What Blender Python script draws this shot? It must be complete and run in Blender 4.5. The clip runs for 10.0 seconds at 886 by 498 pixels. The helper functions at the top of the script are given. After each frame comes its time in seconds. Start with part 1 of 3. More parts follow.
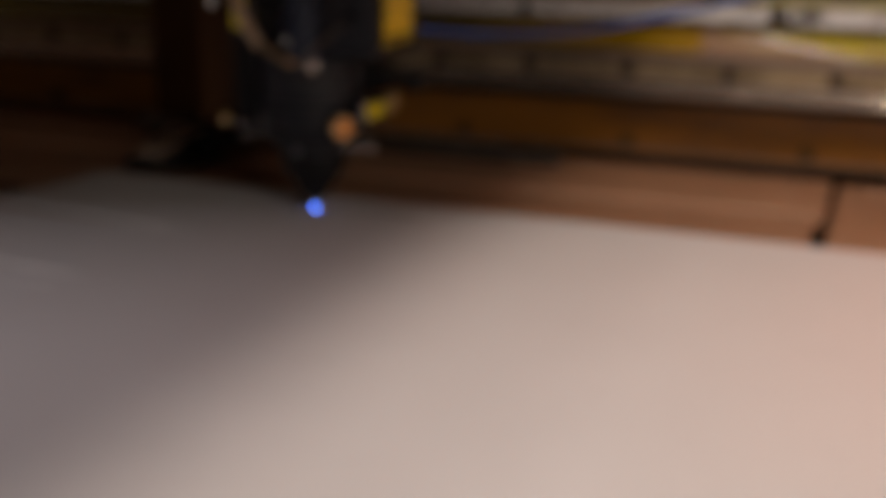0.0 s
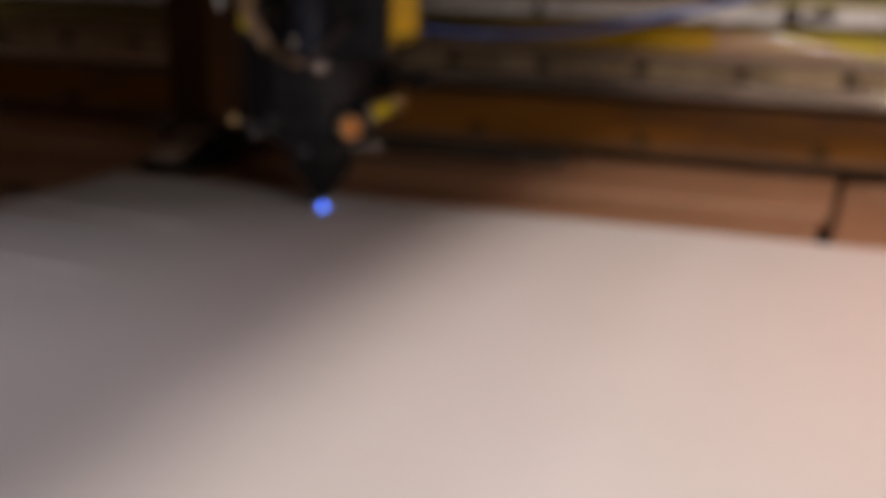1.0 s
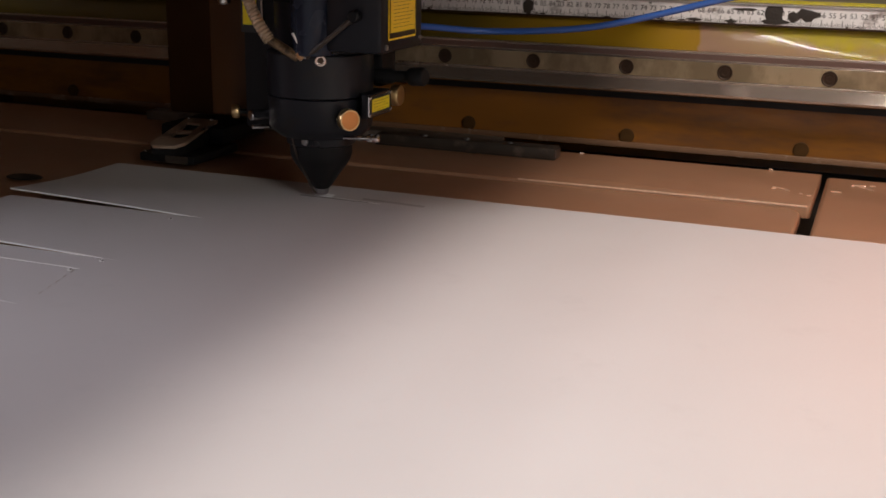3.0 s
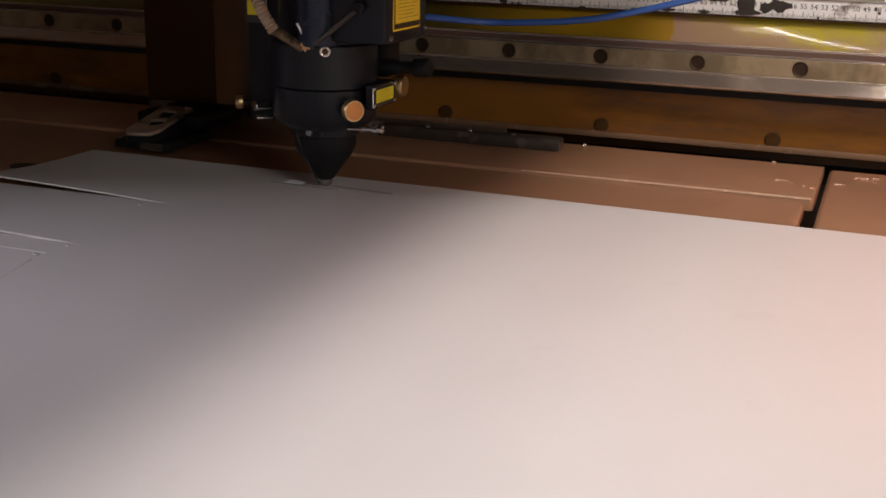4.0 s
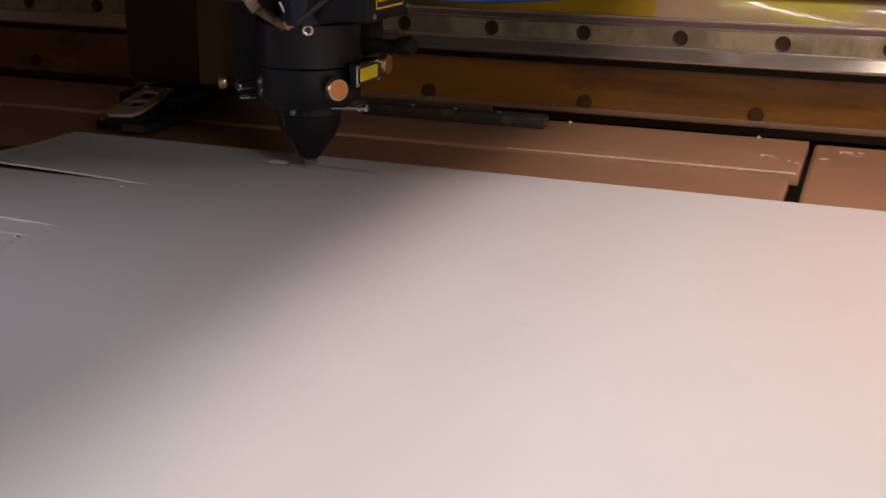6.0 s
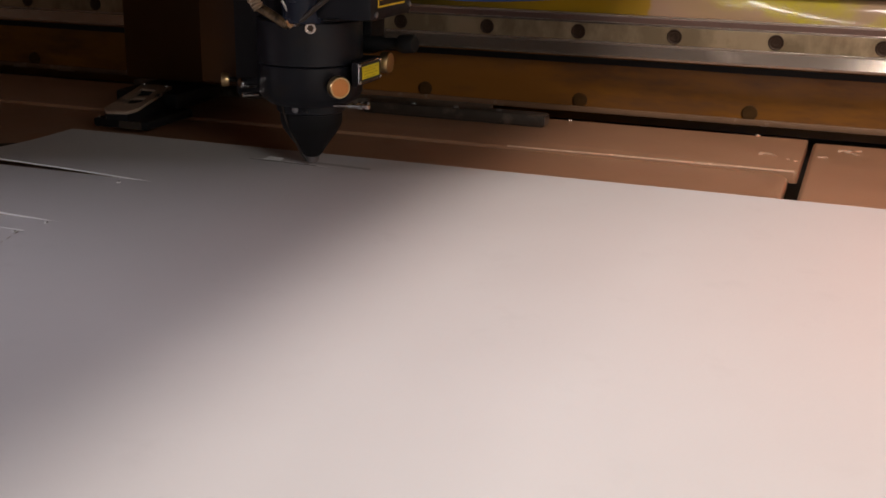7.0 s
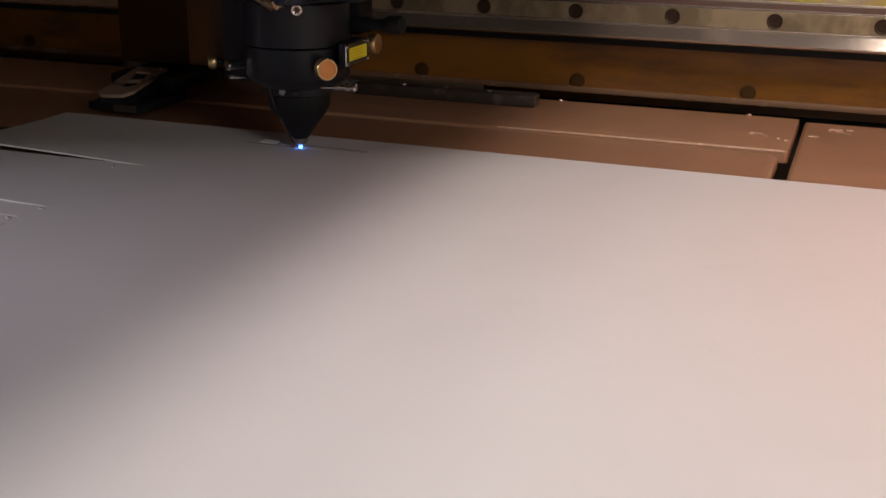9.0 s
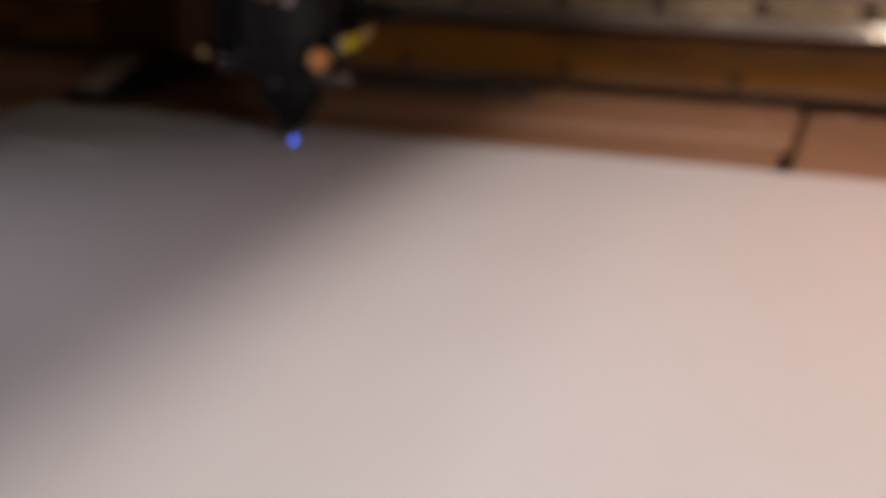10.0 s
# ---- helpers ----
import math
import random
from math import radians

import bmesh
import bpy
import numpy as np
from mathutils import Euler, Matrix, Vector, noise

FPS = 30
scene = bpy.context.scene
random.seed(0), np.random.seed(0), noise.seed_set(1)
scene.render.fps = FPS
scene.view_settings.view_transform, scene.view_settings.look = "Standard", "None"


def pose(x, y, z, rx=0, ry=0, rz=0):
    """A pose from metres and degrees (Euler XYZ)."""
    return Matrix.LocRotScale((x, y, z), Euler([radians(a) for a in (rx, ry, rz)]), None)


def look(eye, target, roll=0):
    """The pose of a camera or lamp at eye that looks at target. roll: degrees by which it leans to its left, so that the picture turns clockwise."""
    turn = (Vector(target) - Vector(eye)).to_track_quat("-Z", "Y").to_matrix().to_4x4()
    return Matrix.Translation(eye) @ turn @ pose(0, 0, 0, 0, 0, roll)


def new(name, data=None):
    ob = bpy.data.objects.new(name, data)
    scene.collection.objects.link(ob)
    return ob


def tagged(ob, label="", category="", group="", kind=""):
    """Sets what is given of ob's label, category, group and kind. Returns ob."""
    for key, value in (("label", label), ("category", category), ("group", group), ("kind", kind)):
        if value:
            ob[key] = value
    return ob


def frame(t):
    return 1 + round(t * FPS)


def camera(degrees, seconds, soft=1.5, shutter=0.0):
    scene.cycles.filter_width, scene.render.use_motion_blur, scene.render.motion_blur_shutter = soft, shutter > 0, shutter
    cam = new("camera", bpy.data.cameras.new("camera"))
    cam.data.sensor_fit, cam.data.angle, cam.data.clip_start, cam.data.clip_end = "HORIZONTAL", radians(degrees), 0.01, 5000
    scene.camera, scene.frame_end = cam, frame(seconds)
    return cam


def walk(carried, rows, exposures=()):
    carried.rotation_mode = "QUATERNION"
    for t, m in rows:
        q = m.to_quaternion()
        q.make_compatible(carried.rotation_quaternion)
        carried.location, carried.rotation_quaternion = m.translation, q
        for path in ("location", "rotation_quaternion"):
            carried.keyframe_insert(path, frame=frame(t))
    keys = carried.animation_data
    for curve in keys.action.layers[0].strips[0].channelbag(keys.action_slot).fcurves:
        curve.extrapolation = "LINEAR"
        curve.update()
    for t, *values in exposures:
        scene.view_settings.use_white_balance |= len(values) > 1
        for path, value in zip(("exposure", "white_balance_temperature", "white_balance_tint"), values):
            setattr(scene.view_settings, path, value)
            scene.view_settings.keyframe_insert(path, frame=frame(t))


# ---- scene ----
cam = camera(41.91, 10.0, soft=1.6)

# seconds, eye x y z, yaw, tilt down, roll
PATH = (
    (0.0, 0.3997, -0.7816, 0.2180, -20.554, 15.840, 0.945),
    (0.5, 0.4002, -0.7819, 0.2155, -20.827, 15.251, 0.276),
    (1.0, 0.4029, -0.7868, 0.2164, -20.991, 15.709, 0.645),
    (1.5, 0.4117, -0.8116, 0.2172, -20.770, 15.616, 0.835),
    (2.0, 0.4124, -0.8054, 0.2170, -21.160, 15.715, 0.796),
    (2.5, 0.4147, -0.8143, 0.2182, -20.881, 15.751, 0.842),
    (4.0, 0.4104, -0.8186, 0.2189, -20.606, 16.276, 1.320),
    (4.5, 0.4087, -0.8208, 0.2192, -20.704, 16.871, 1.070),
    (5.0, 0.4115, -0.8181, 0.2183, -20.549, 16.913, 0.803),
    (5.5, 0.4115, -0.8152, 0.2175, -20.124, 17.213, 0.684),
    (7.0, 0.4124, -0.8239, 0.2175, -19.918, 17.289, 0.953),
    (7.5, 0.4205, -0.8199, 0.2179, -20.219, 17.688, 0.459),
    (8.0, 0.4203, -0.8223, 0.2194, -20.235, 17.695, 0.247),
    (8.5, 0.4215, -0.8202, 0.2212, -20.477, 18.033, 0.054),
    (9.0, 0.4191, -0.8185, 0.2191, -19.871, 18.322, 0.649),
    (9.5, 0.4174, -0.8012, 0.2178, -20.385, 19.129, 0.637),
    (10.0, 0.4162, -0.7995, 0.2175, -19.904, 18.893, 0.529),
)


def aim(x, y, z, yaw, down, roll):
    return pose(x, y, z, 90 - down, 0, -yaw) @ pose(0, 0, 0, 0, 0, roll)


# the lens hunts for focus at the start and the end
focus = new("focus_point")
cam.data.dof.use_dof = True
cam.data.dof.focus_object = focus
cam.data.dof.aperture_fstop = 18.0

walk(cam, [(t, aim(*p)) for t, *p in PATH], exposures=((0.0, -0.50, 7300, 14), (0.5, -0.38, 7150, 13.5), (1.0, -0.24, 7000, 13), (1.5, -0.04, 6700, 11), (2.5, 0.0, 6650, 10.5), (4.5, 0.02, 6650, 10.5), (5.5, -0.04, 6650, 10.5), (7.0, -0.06, 6650, 10.5), (8.5, -0.16, 6650, 10.5), (9.2, -0.22, 6650, 11), (9.5, -0.32, 6750, 12), (10.0, -0.32, 6750, 12)))

# ---- world and lights ----
world = bpy.data.worlds.new("workshop_air")
scene.world = world
world.use_nodes = True
world.node_tree.nodes["Background"].inputs[0].default_value = (0.5, 0.55, 0.65, 1)
world.node_tree.nodes["Background"].inputs[1].default_value = 0.012


def area(name, eye, target, sx, sy, watts, color, spread=180):
    d = bpy.data.lights.new(name, "AREA")
    d.shape, d.size, d.size_y, d.energy, d.color = "RECTANGLE", sx, sy, watts, color
    d.spread = math.radians(spread)
    o = new(name, d)
    o.matrix_world = look(eye, target)
    return o


area("workshop_lamp", (0.72, -0.82, 1.40), (0.45, -0.35, 0), 0.52, 0.40, 17.0, (1.0, 0.905, 0.835))
area("red_shop_light", (1.05, -0.05, 0.75), (0.80, -0.08, 0.0), 0.18, 0.18, 1.15, (1.0, 0.38, 0.25), 74)
area("shop_window", (2.3, -2.0, 1.12), (0.0, 0.0, 0.1), 0.9, 0.7, 17.5, (1.0, 0.95, 0.89))
area("far_window", (-1.8, -0.58, 0.70), (0.0, -0.42, 0.0), 0.52, 0.30, 28, (0.91, 0.86, 0.99))
# Added soft fill from behind the camera; no doorway is known there.
area("front_fill", (0.1, -2.85, 0.25), (0.0, 0.0, 0.1), 2.4, 1.0, 2, (0.93, 0.97, 1.0))
area("ceiling_lamp", (0.56, 0.07, 2.30), (0.56, 0.07, 0.0), 0.10, 0.10, 1.5, (1.0, 0.96, 0.90))
area("ceiling_tube", (0.245, -1.60, 1.25), (0.2443, -1.59, 0.0), 0.013, 2.9, 4.2, (0.95, 1.0, 0.98))


# ---- materials ----
def mat(name, color, rough=0.5, metal=0.0, var=0.15, scale=40.0, bump=0.0, bscale=200.0, stain=None, stain_at=0.6, stain_scale=8.0, spec=0.5, coat=0.0, stretch=(1, 1, 1), rvar=0.1):
    m = bpy.data.materials.new(name)
    m.use_nodes = True
    nt = m.node_tree
    b = nt.nodes["Principled BSDF"]
    N = nt.nodes.new
    L = nt.links.new
    tc = N("ShaderNodeTexCoord")
    mp = N("ShaderNodeMapping")
    mp.inputs["Scale"].default_value = stretch
    L(tc.outputs["Object"], mp.inputs[0])
    n1 = N("ShaderNodeTexNoise")
    n1.inputs["Scale"].default_value, n1.inputs["Detail"].default_value = scale, 6
    L(mp.outputs[0], n1.inputs["Vector"])
    mix = N("ShaderNodeMix")
    mix.data_type = "RGBA"
    c = Vector(color)
    mix.inputs[6].default_value = (*(c * (1 - var)), 1)
    mix.inputs[7].default_value = (*[min(1, v * (1 + var)) for v in c], 1)
    L(n1.outputs[0], mix.inputs[0])
    out = mix.outputs[2]
    if stain is not None:
        n2 = N("ShaderNodeTexNoise")
        n2.inputs["Scale"].default_value, n2.inputs["Detail"].default_value, n2.inputs["Roughness"].default_value = stain_scale, 5, 0.65
        L(mp.outputs[0], n2.inputs["Vector"])
        r = N("ShaderNodeValToRGB")
        r.color_ramp.elements[0].position, r.color_ramp.elements[1].position = stain_at - 0.07, stain_at + 0.07
        L(n2.outputs[0], r.inputs[0])
        mix2 = N("ShaderNodeMix")
        mix2.data_type = "RGBA"
        L(r.outputs[0], mix2.inputs[0])
        L(out, mix2.inputs[6])
        mix2.inputs[7].default_value = (*stain, 1)
        out = mix2.outputs[2]
    L(out, b.inputs["Base Color"])
    rr = N("ShaderNodeMapRange")
    rr.inputs[3].default_value, rr.inputs[4].default_value = max(0.03, rough - rvar), min(1, rough + rvar)
    L(n1.outputs[0], rr.inputs[0])
    L(rr.outputs[0], b.inputs["Roughness"])
    b.inputs["Metallic"].default_value = metal
    b.inputs["Specular IOR Level"].default_value = spec
    b.inputs["Coat Weight"].default_value = coat
    if bump:
        n3 = N("ShaderNodeTexNoise")
        n3.inputs["Scale"].default_value, n3.inputs["Detail"].default_value = bscale, 4
        L(mp.outputs[0], n3.inputs["Vector"])
        bp = N("ShaderNodeBump")
        bp.inputs["Strength"].default_value, bp.inputs["Distance"].default_value = bump, 0.001
        L(n3.outputs[0], bp.inputs["Height"])
        L(bp.outputs[0], b.inputs["Normal"])
    return m


def glow(name, color, power):
    m = bpy.data.materials.new(name)
    m.use_nodes = True
    b = m.node_tree.nodes["Principled BSDF"]
    b.inputs["Base Color"].default_value = (0, 0, 0, 1)
    b.inputs["Emission Color"].default_value = (*color, 1)
    b.inputs["Emission Strength"].default_value = power
    return m


CARD = mat("grey_card", (0.66, 0.645, 0.65), 0.75, var=0.03, scale=14, bump=0.12, bscale=900, stain=(0.635, 0.62, 0.625), stain_at=0.66, stain_scale=22)
# Cut edges are whitish; the light they catch is also in this white.
CARD_EDGE = mat("white_cut_edge", (0.92, 0.92, 0.92), 0.8, var=0.04)
SCORED = mat("faint_brown_score", (0.50, 0.43, 0.40), 0.75, var=0.2, scale=200)
SCORCH = mat("scorched_card", (0.06, 0.045, 0.04), 0.85, var=0.3, scale=300)
# Whiter than the card: the light caught by the tipped flap is painted in.
CARD_LIT = mat("lit_white_card", (0.93, 0.94, 0.97), 0.6, var=0.05)
BROWN = mat("brown_painted_plank", (0.392, 0.209, 0.122), 0.33, var=0.15, scale=22, bump=0.05, bscale=420, stain=(0.365, 0.197, 0.112), stain_at=0.57, stain_scale=12, rvar=0.09)
GLOSS = mat("worn_shiny_scuff", (0.52, 0.33, 0.23), 0.13, var=0.25, scale=250)
EDGE_LIGHT = mat("plank_edge_highlight", (0.72, 0.50, 0.36), 0.25, var=0.3, scale=160)
BLACK = mat("black_anodised", (0.0115, 0.0125, 0.0165), 0.34, var=0.25, scale=60, bump=0.1, bscale=500, stain=(0.016, 0.014, 0.013), stain_at=0.62, stain_scale=30, spec=0.28)
# The sleeve's bluish sheen is put into this base colour.
BLUISH = mat("bluish_black_steel", (0.010, 0.017, 0.036), 0.26, 0.2, spec=0.5, var=0.2, scale=60)
SATIN = mat("black_satin", (0.009, 0.009, 0.010), 0.5, spec=0.22, var=0.3, scale=90, bump=0.1, bscale=400)
DUSTY = mat("dusty_black_steel", (0.050, 0.038, 0.030), 0.42, spec=0.35, var=0.4, scale=70, stain=(0.12, 0.09, 0.07), stain_at=0.62, stain_scale=30)
STRIP = mat("dull_grey_brown_steel", (0.17, 0.135, 0.11), 0.4, 0.3, var=0.35, scale=60, stain=(0.06, 0.045, 0.035), stain_at=0.58, stain_scale=24)
STEEL = mat("ground_steel", (0.56, 0.46, 0.39), 0.15, 0.75, var=0.2, rvar=0.05, scale=60, bump=0.02, bscale=260, stain=(0.47, 0.39, 0.34), stain_at=0.6, stain_scale=12, stretch=(0.15, 1, 1))
RAILFACE = mat("dull_steel_face", (0.52, 0.41, 0.26), 0.42, 0.75, var=0.18, scale=50, bump=0.1, bscale=220, stain=(0.30, 0.23, 0.14), stain_at=0.52, stain_scale=26, stretch=(0.6, 1, 0.35))
BAND = mat("flank_reflection_brown", (0.20, 0.125, 0.10), 0.3, 0.7, var=0.3, scale=40, stretch=(0.2, 1, 1))
EDGE_GLINT = mat("edge_glint_steel", (0.80, 0.70, 0.62), 0.3, 1.0, var=0.2, scale=60, stretch=(0.2, 1, 1))
YELLOW = mat("ochre_beam_enamel", (0.50, 0.41, 0.024), 0.09, var=0.3, scale=12, bump=0.12, bscale=26, stain=(0.42, 0.28, 0.17), stain_at=0.54, stain_scale=7, stretch=(0.7, 1, 1), coat=0.6, rvar=0.04)


def paint_zones(m, edge, amber, worn):
    """Older amber paint up to a sharp joint, and past it a mauve-brown patch, a reflection put into the colour, that
    narrows to one side.
    """
    nt = m.node_tree
    b = nt.nodes["Principled BSDF"]
    N, L = nt.nodes.new, nt.links.new
    tc, xyz = N("ShaderNodeTexCoord"), N("ShaderNodeSeparateXYZ")
    L(tc.outputs["Object"], xyz.inputs[0])
    wob = N("ShaderNodeTexNoise")
    wob.inputs["Scale"].default_value, wob.inputs["Detail"].default_value = 45, 4

    def calc(op, p, q):
        n = N("ShaderNodeMath")
        n.operation = op
        for k, v in enumerate((p, q)):
            if isinstance(v, (int, float)):
                n.inputs[k].default_value = v
            else:
                L(v, n.inputs[k])
        return n.outputs[0]

    def ramp(value, lo, hi):
        n = N("ShaderNodeMapRange")
        n.inputs[1].default_value, n.inputs[2].default_value = lo, hi
        L(value, n.inputs[0])
        return n.outputs[0]

    def over(mask, color, under):
        n = N("ShaderNodeMix")
        n.data_type = "RGBA"
        L(mask, n.inputs[0])
        L(under, n.inputs[6])
        n.inputs[7].default_value = (*color, 1)
        return n.outputs[2]

    L(tc.outputs["Object"], wob.inputs["Vector"])
    x = calc("ADD", xyz.outputs[0], calc("MULTIPLY", calc("SUBTRACT", wob.outputs[0], 0.5), 0.012))
    z = calc("ADD", xyz.outputs[2], calc("MULTIPLY", calc("SUBTRACT", wob.outputs[0], 0.5), 0.020))
    right = ramp(x, edge - 0.002, edge + 0.002)
    left = ramp(x, edge + 0.002, edge - 0.002)
    fade = calc("SUBTRACT", 0.126, calc("MULTIPLY", calc("SUBTRACT", x, edge), 0.20))
    low = ramp(calc("SUBTRACT", fade, z), -0.004, 0.006)
    out = over(calc("MULTIPLY", left, 0.9), amber, b.inputs["Base Color"].links[0].from_socket)
    # Dark olive ramp puts the shade at the beam's left end into the colour.
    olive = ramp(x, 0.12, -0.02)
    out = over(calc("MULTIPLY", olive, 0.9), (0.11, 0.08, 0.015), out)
    # Mauve-brown stands in for a brownish reflection in the enamel.
    out = over(calc("MULTIPLY", calc("MULTIPLY", right, low), 0.85), worn, out)
    L(out, b.inputs["Base Color"])


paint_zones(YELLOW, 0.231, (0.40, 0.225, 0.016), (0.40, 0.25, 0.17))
OCHRE = mat("dark_ochre_enamel", (0.33, 0.130, 0.026), 0.15, var=0.45, scale=9, bump=0.10, bscale=18, stain=(0.20, 0.088, 0.035), stain_at=0.53, stain_scale=11, stretch=(0.35, 1, 1.3), coat=0.25)
RULER = mat("white_ruler_enamel", (0.93, 0.91, 0.90), 0.3, var=0.06, scale=60, stain=(0.20, 0.15, 0.13), stain_at=0.63, stain_scale=60, stretch=(0.5, 1, 1))
INK = mat("black_ink", (0.03, 0.028, 0.026), 0.6)
GRIME = mat("sticky_grime", (0.035, 0.026, 0.02), 0.55, var=0.4, scale=200, bump=0.6, bscale=350)
ALU = mat("aluminium_edge", (0.62, 0.58, 0.56), 0.35, 1.0, var=0.1, stretch=(0.2, 1, 1))
BOLT = mat("rusty_bolt_head", (0.06, 0.035, 0.022), 0.5, 0.6, var=0.4, scale=220, bump=0.4, bscale=500)
FOOT = mat("brown_painted_foot", (0.27, 0.15, 0.088), 0.25, var=0.2, scale=40)
BEAMBOLT = mat("painted_bolt_head", (0.085, 0.040, 0.012), 0.7, var=0.3, scale=120, spec=0.12)
STICK = mat("yellow_warning_label", (0.95, 0.60, 0.012), 0.38, var=0.05)
STICK2 = mat("lemon_warning_label", (0.90, 0.72, 0.025), 0.35, var=0.06)
GOLD = mat("copper_gold_anodised", (0.62, 0.27, 0.09), 0.36, 0.75, var=0.1, scale=80)
BRASS = mat("turned_brass", (0.68, 0.49, 0.25), 0.36, 1.0, var=0.12, scale=80)
CHROME = mat("bright_chrome", (0.75, 0.74, 0.74), 0.14, 1.0, var=0.05)
DULL = mat("dull_zinc", (0.38, 0.37, 0.38), 0.35, 1.0, var=0.15)
TUBE = mat("blue_polyurethane", (0.045, 0.13, 0.45), 0.16, var=0.08, rvar=0.04, spec=0.8)
FITTING = mat("stained_tan_fitting", (0.30, 0.20, 0.11), 0.3, 0.5, var=0.4, scale=180, stain=(0.06, 0.04, 0.025), stain_at=0.55, stain_scale=90)
CORR = mat("tan_corrugated_hose", (0.44, 0.31, 0.20), 0.45, var=0.35, scale=120, stain=(0.62, 0.30, 0.11), stain_at=0.6, stain_scale=60)
MAROON = mat("dark_maroon_enamel", (0.066, 0.026, 0.007), 0.45, var=0.2, scale=25, bump=0.15, bscale=120, spec=0.2)
CLAMPM = mat("worn_clamp_steel", (0.50, 0.38, 0.29), 0.34, 0.4, var=0.3, scale=60, stain=(0.08, 0.06, 0.05), stain_at=0.6, stain_scale=30)
PIT = mat("oily_black_trough", (0.012, 0.01, 0.009), 0.5, var=0.4, scale=30)
WALL = mat("dim_workshop_wall", (0.36, 0.33, 0.30), 0.9, var=0.1, scale=3)
FLOOR = mat("workshop_concrete", (0.13, 0.125, 0.12), 0.85, var=0.2, scale=5)
SPARK = glow("blue_cutting_spark", (0.05, 0.19, 1.0), 16.0)
SPLASH = glow("pale_blue_splash", (0.45, 0.68, 1.0), 2.2)
FLASH = glow("white_blue_bloom", (0.36, 0.62, 1.0), 3.6)
CORE = glow("blinding_blue_core", (0.17, 0.22, 1.0), 30000.0)


# ---- builders ----
def bm_box(bm, x0, x1, y0, y1, z0, z1, bevel=0.0, seg=2):
    r = bmesh.ops.create_cube(bm, size=1)
    bmesh.ops.transform(bm, matrix=Matrix.Translation(((x0 + x1) / 2, (y0 + y1) / 2, (z0 + z1) / 2)) @ Matrix.Diagonal((x1 - x0, y1 - y0, z1 - z0, 1)), verts=r["verts"])
    if bevel:
        es = list({e for v in r["verts"] for e in v.link_edges})
        bmesh.ops.bevel(bm, geom=es, offset=bevel, segments=seg, affect="EDGES", profile=0.5)
    return bm


def box(x0, x1, y0, y1, z0, z1, bevel=0.0, seg=2):
    return bm_box(bmesh.new(), x0, x1, y0, y1, z0, z1, bevel, seg)


def lathe(prof, m=None, n=40):
    """A turned solid: (radius, height) pairs round z, closed at both ends."""
    bm = bmesh.new()
    rings = []
    for r, z in prof:
        rings.append([bm.verts.new((r * math.cos(2 * math.pi * k / n), r * math.sin(2 * math.pi * k / n), z)) for k in range(n)])
    for a, b in zip(rings, rings[1:]):
        for k in range(n):
            bm.faces.new((a[k], a[(k + 1) % n], b[(k + 1) % n], b[k]))
    bm.faces.new(rings[0][::-1])
    bm.faces.new(rings[-1])
    if m is not None:
        bmesh.ops.transform(bm, matrix=m, verts=bm.verts)
    return bm


def along(p, q):
    """A pose at p whose z points to q."""
    d = Vector(q) - Vector(p)
    return Matrix.Translation(p) @ d.to_track_quat("Z", "Y").to_matrix().to_4x4(), d.length


def turned(bm, m):
    bmesh.ops.transform(bm, matrix=m, verts=bm.verts)
    return bm


def rod(p, q, r, n=20, chamfer=0.0):
    m, l = along(p, q)
    c = chamfer
    prof = [(r - c, 0), (r, c), (r, l - c), (r - c, l)] if c else [(r, 0), (r, l)]
    return lathe(prof, m, n)


def extrude(prof, x0, x1):
    """A profile of (y, z) pairs drawn out along x."""
    bm = bmesh.new()
    a = [bm.verts.new((x0, y, z)) for y, z in prof]
    b = [bm.verts.new((x1, y, z)) for y, z in prof]
    n = len(prof)
    for k in range(n):
        bm.faces.new((a[k], a[(k + 1) % n], b[(k + 1) % n], b[k]))
    bm.faces.new(a[::-1])
    bm.faces.new(b)
    bmesh.ops.recalc_face_normals(bm, faces=bm.faces)
    return bm


def prism(prof, z0, z1):
    """A plan of (x, y) pairs drawn up along z."""
    bm = extrude(prof, z0, z1)
    for v in bm.verts:
        v.co = Vector((v.co.y, v.co.z, v.co.x))
    bmesh.ops.recalc_face_normals(bm, faces=bm.faces)
    return bm


def tube(points, r, sides=12, ridge=None):
    """A pipe along a smooth line through the points."""
    pts = [Vector(p) for p in points]
    line = []
    for i in range(len(pts) - 1):
        p0, p1, p2, p3 = pts[max(i - 1, 0)], pts[i], pts[i + 1], pts[min(i + 2, len(pts) - 1)]
        for k in range(14):
            t = k / 14
            line.append(0.5 * ((2 * p1) + (p2 - p0) * t + (2 * p0 - 5 * p1 + 4 * p2 - p3) * t * t + (3 * p1 - p0 - 3 * p2 + p3) * t ** 3))
    line.append(pts[-1])
    bm = bmesh.new()
    rings = []
    for i, p in enumerate(line):
        d = (line[min(i + 1, len(line) - 1)] - line[max(i - 1, 0)]).normalized()
        u = d.cross(Vector((0.1, 0.99, 0.05))).normalized()
        v = d.cross(u)
        rr = r * (1 + (ridge if ridge and i % 2 else 0))
        rings.append([bm.verts.new(p + rr * (math.cos(2 * math.pi * k / sides) * u + math.sin(2 * math.pi * k / sides) * v)) for k in range(sides)])
    for a, b in zip(rings, rings[1:]):
        for k in range(sides):
            bm.faces.new((a[k], a[(k + 1) % sides], b[(k + 1) % sides], b[k]))
    bm.faces.new(rings[0][::-1])
    bm.faces.new(rings[-1])
    bmesh.ops.recalc_face_normals(bm, faces=bm.faces)
    return bm


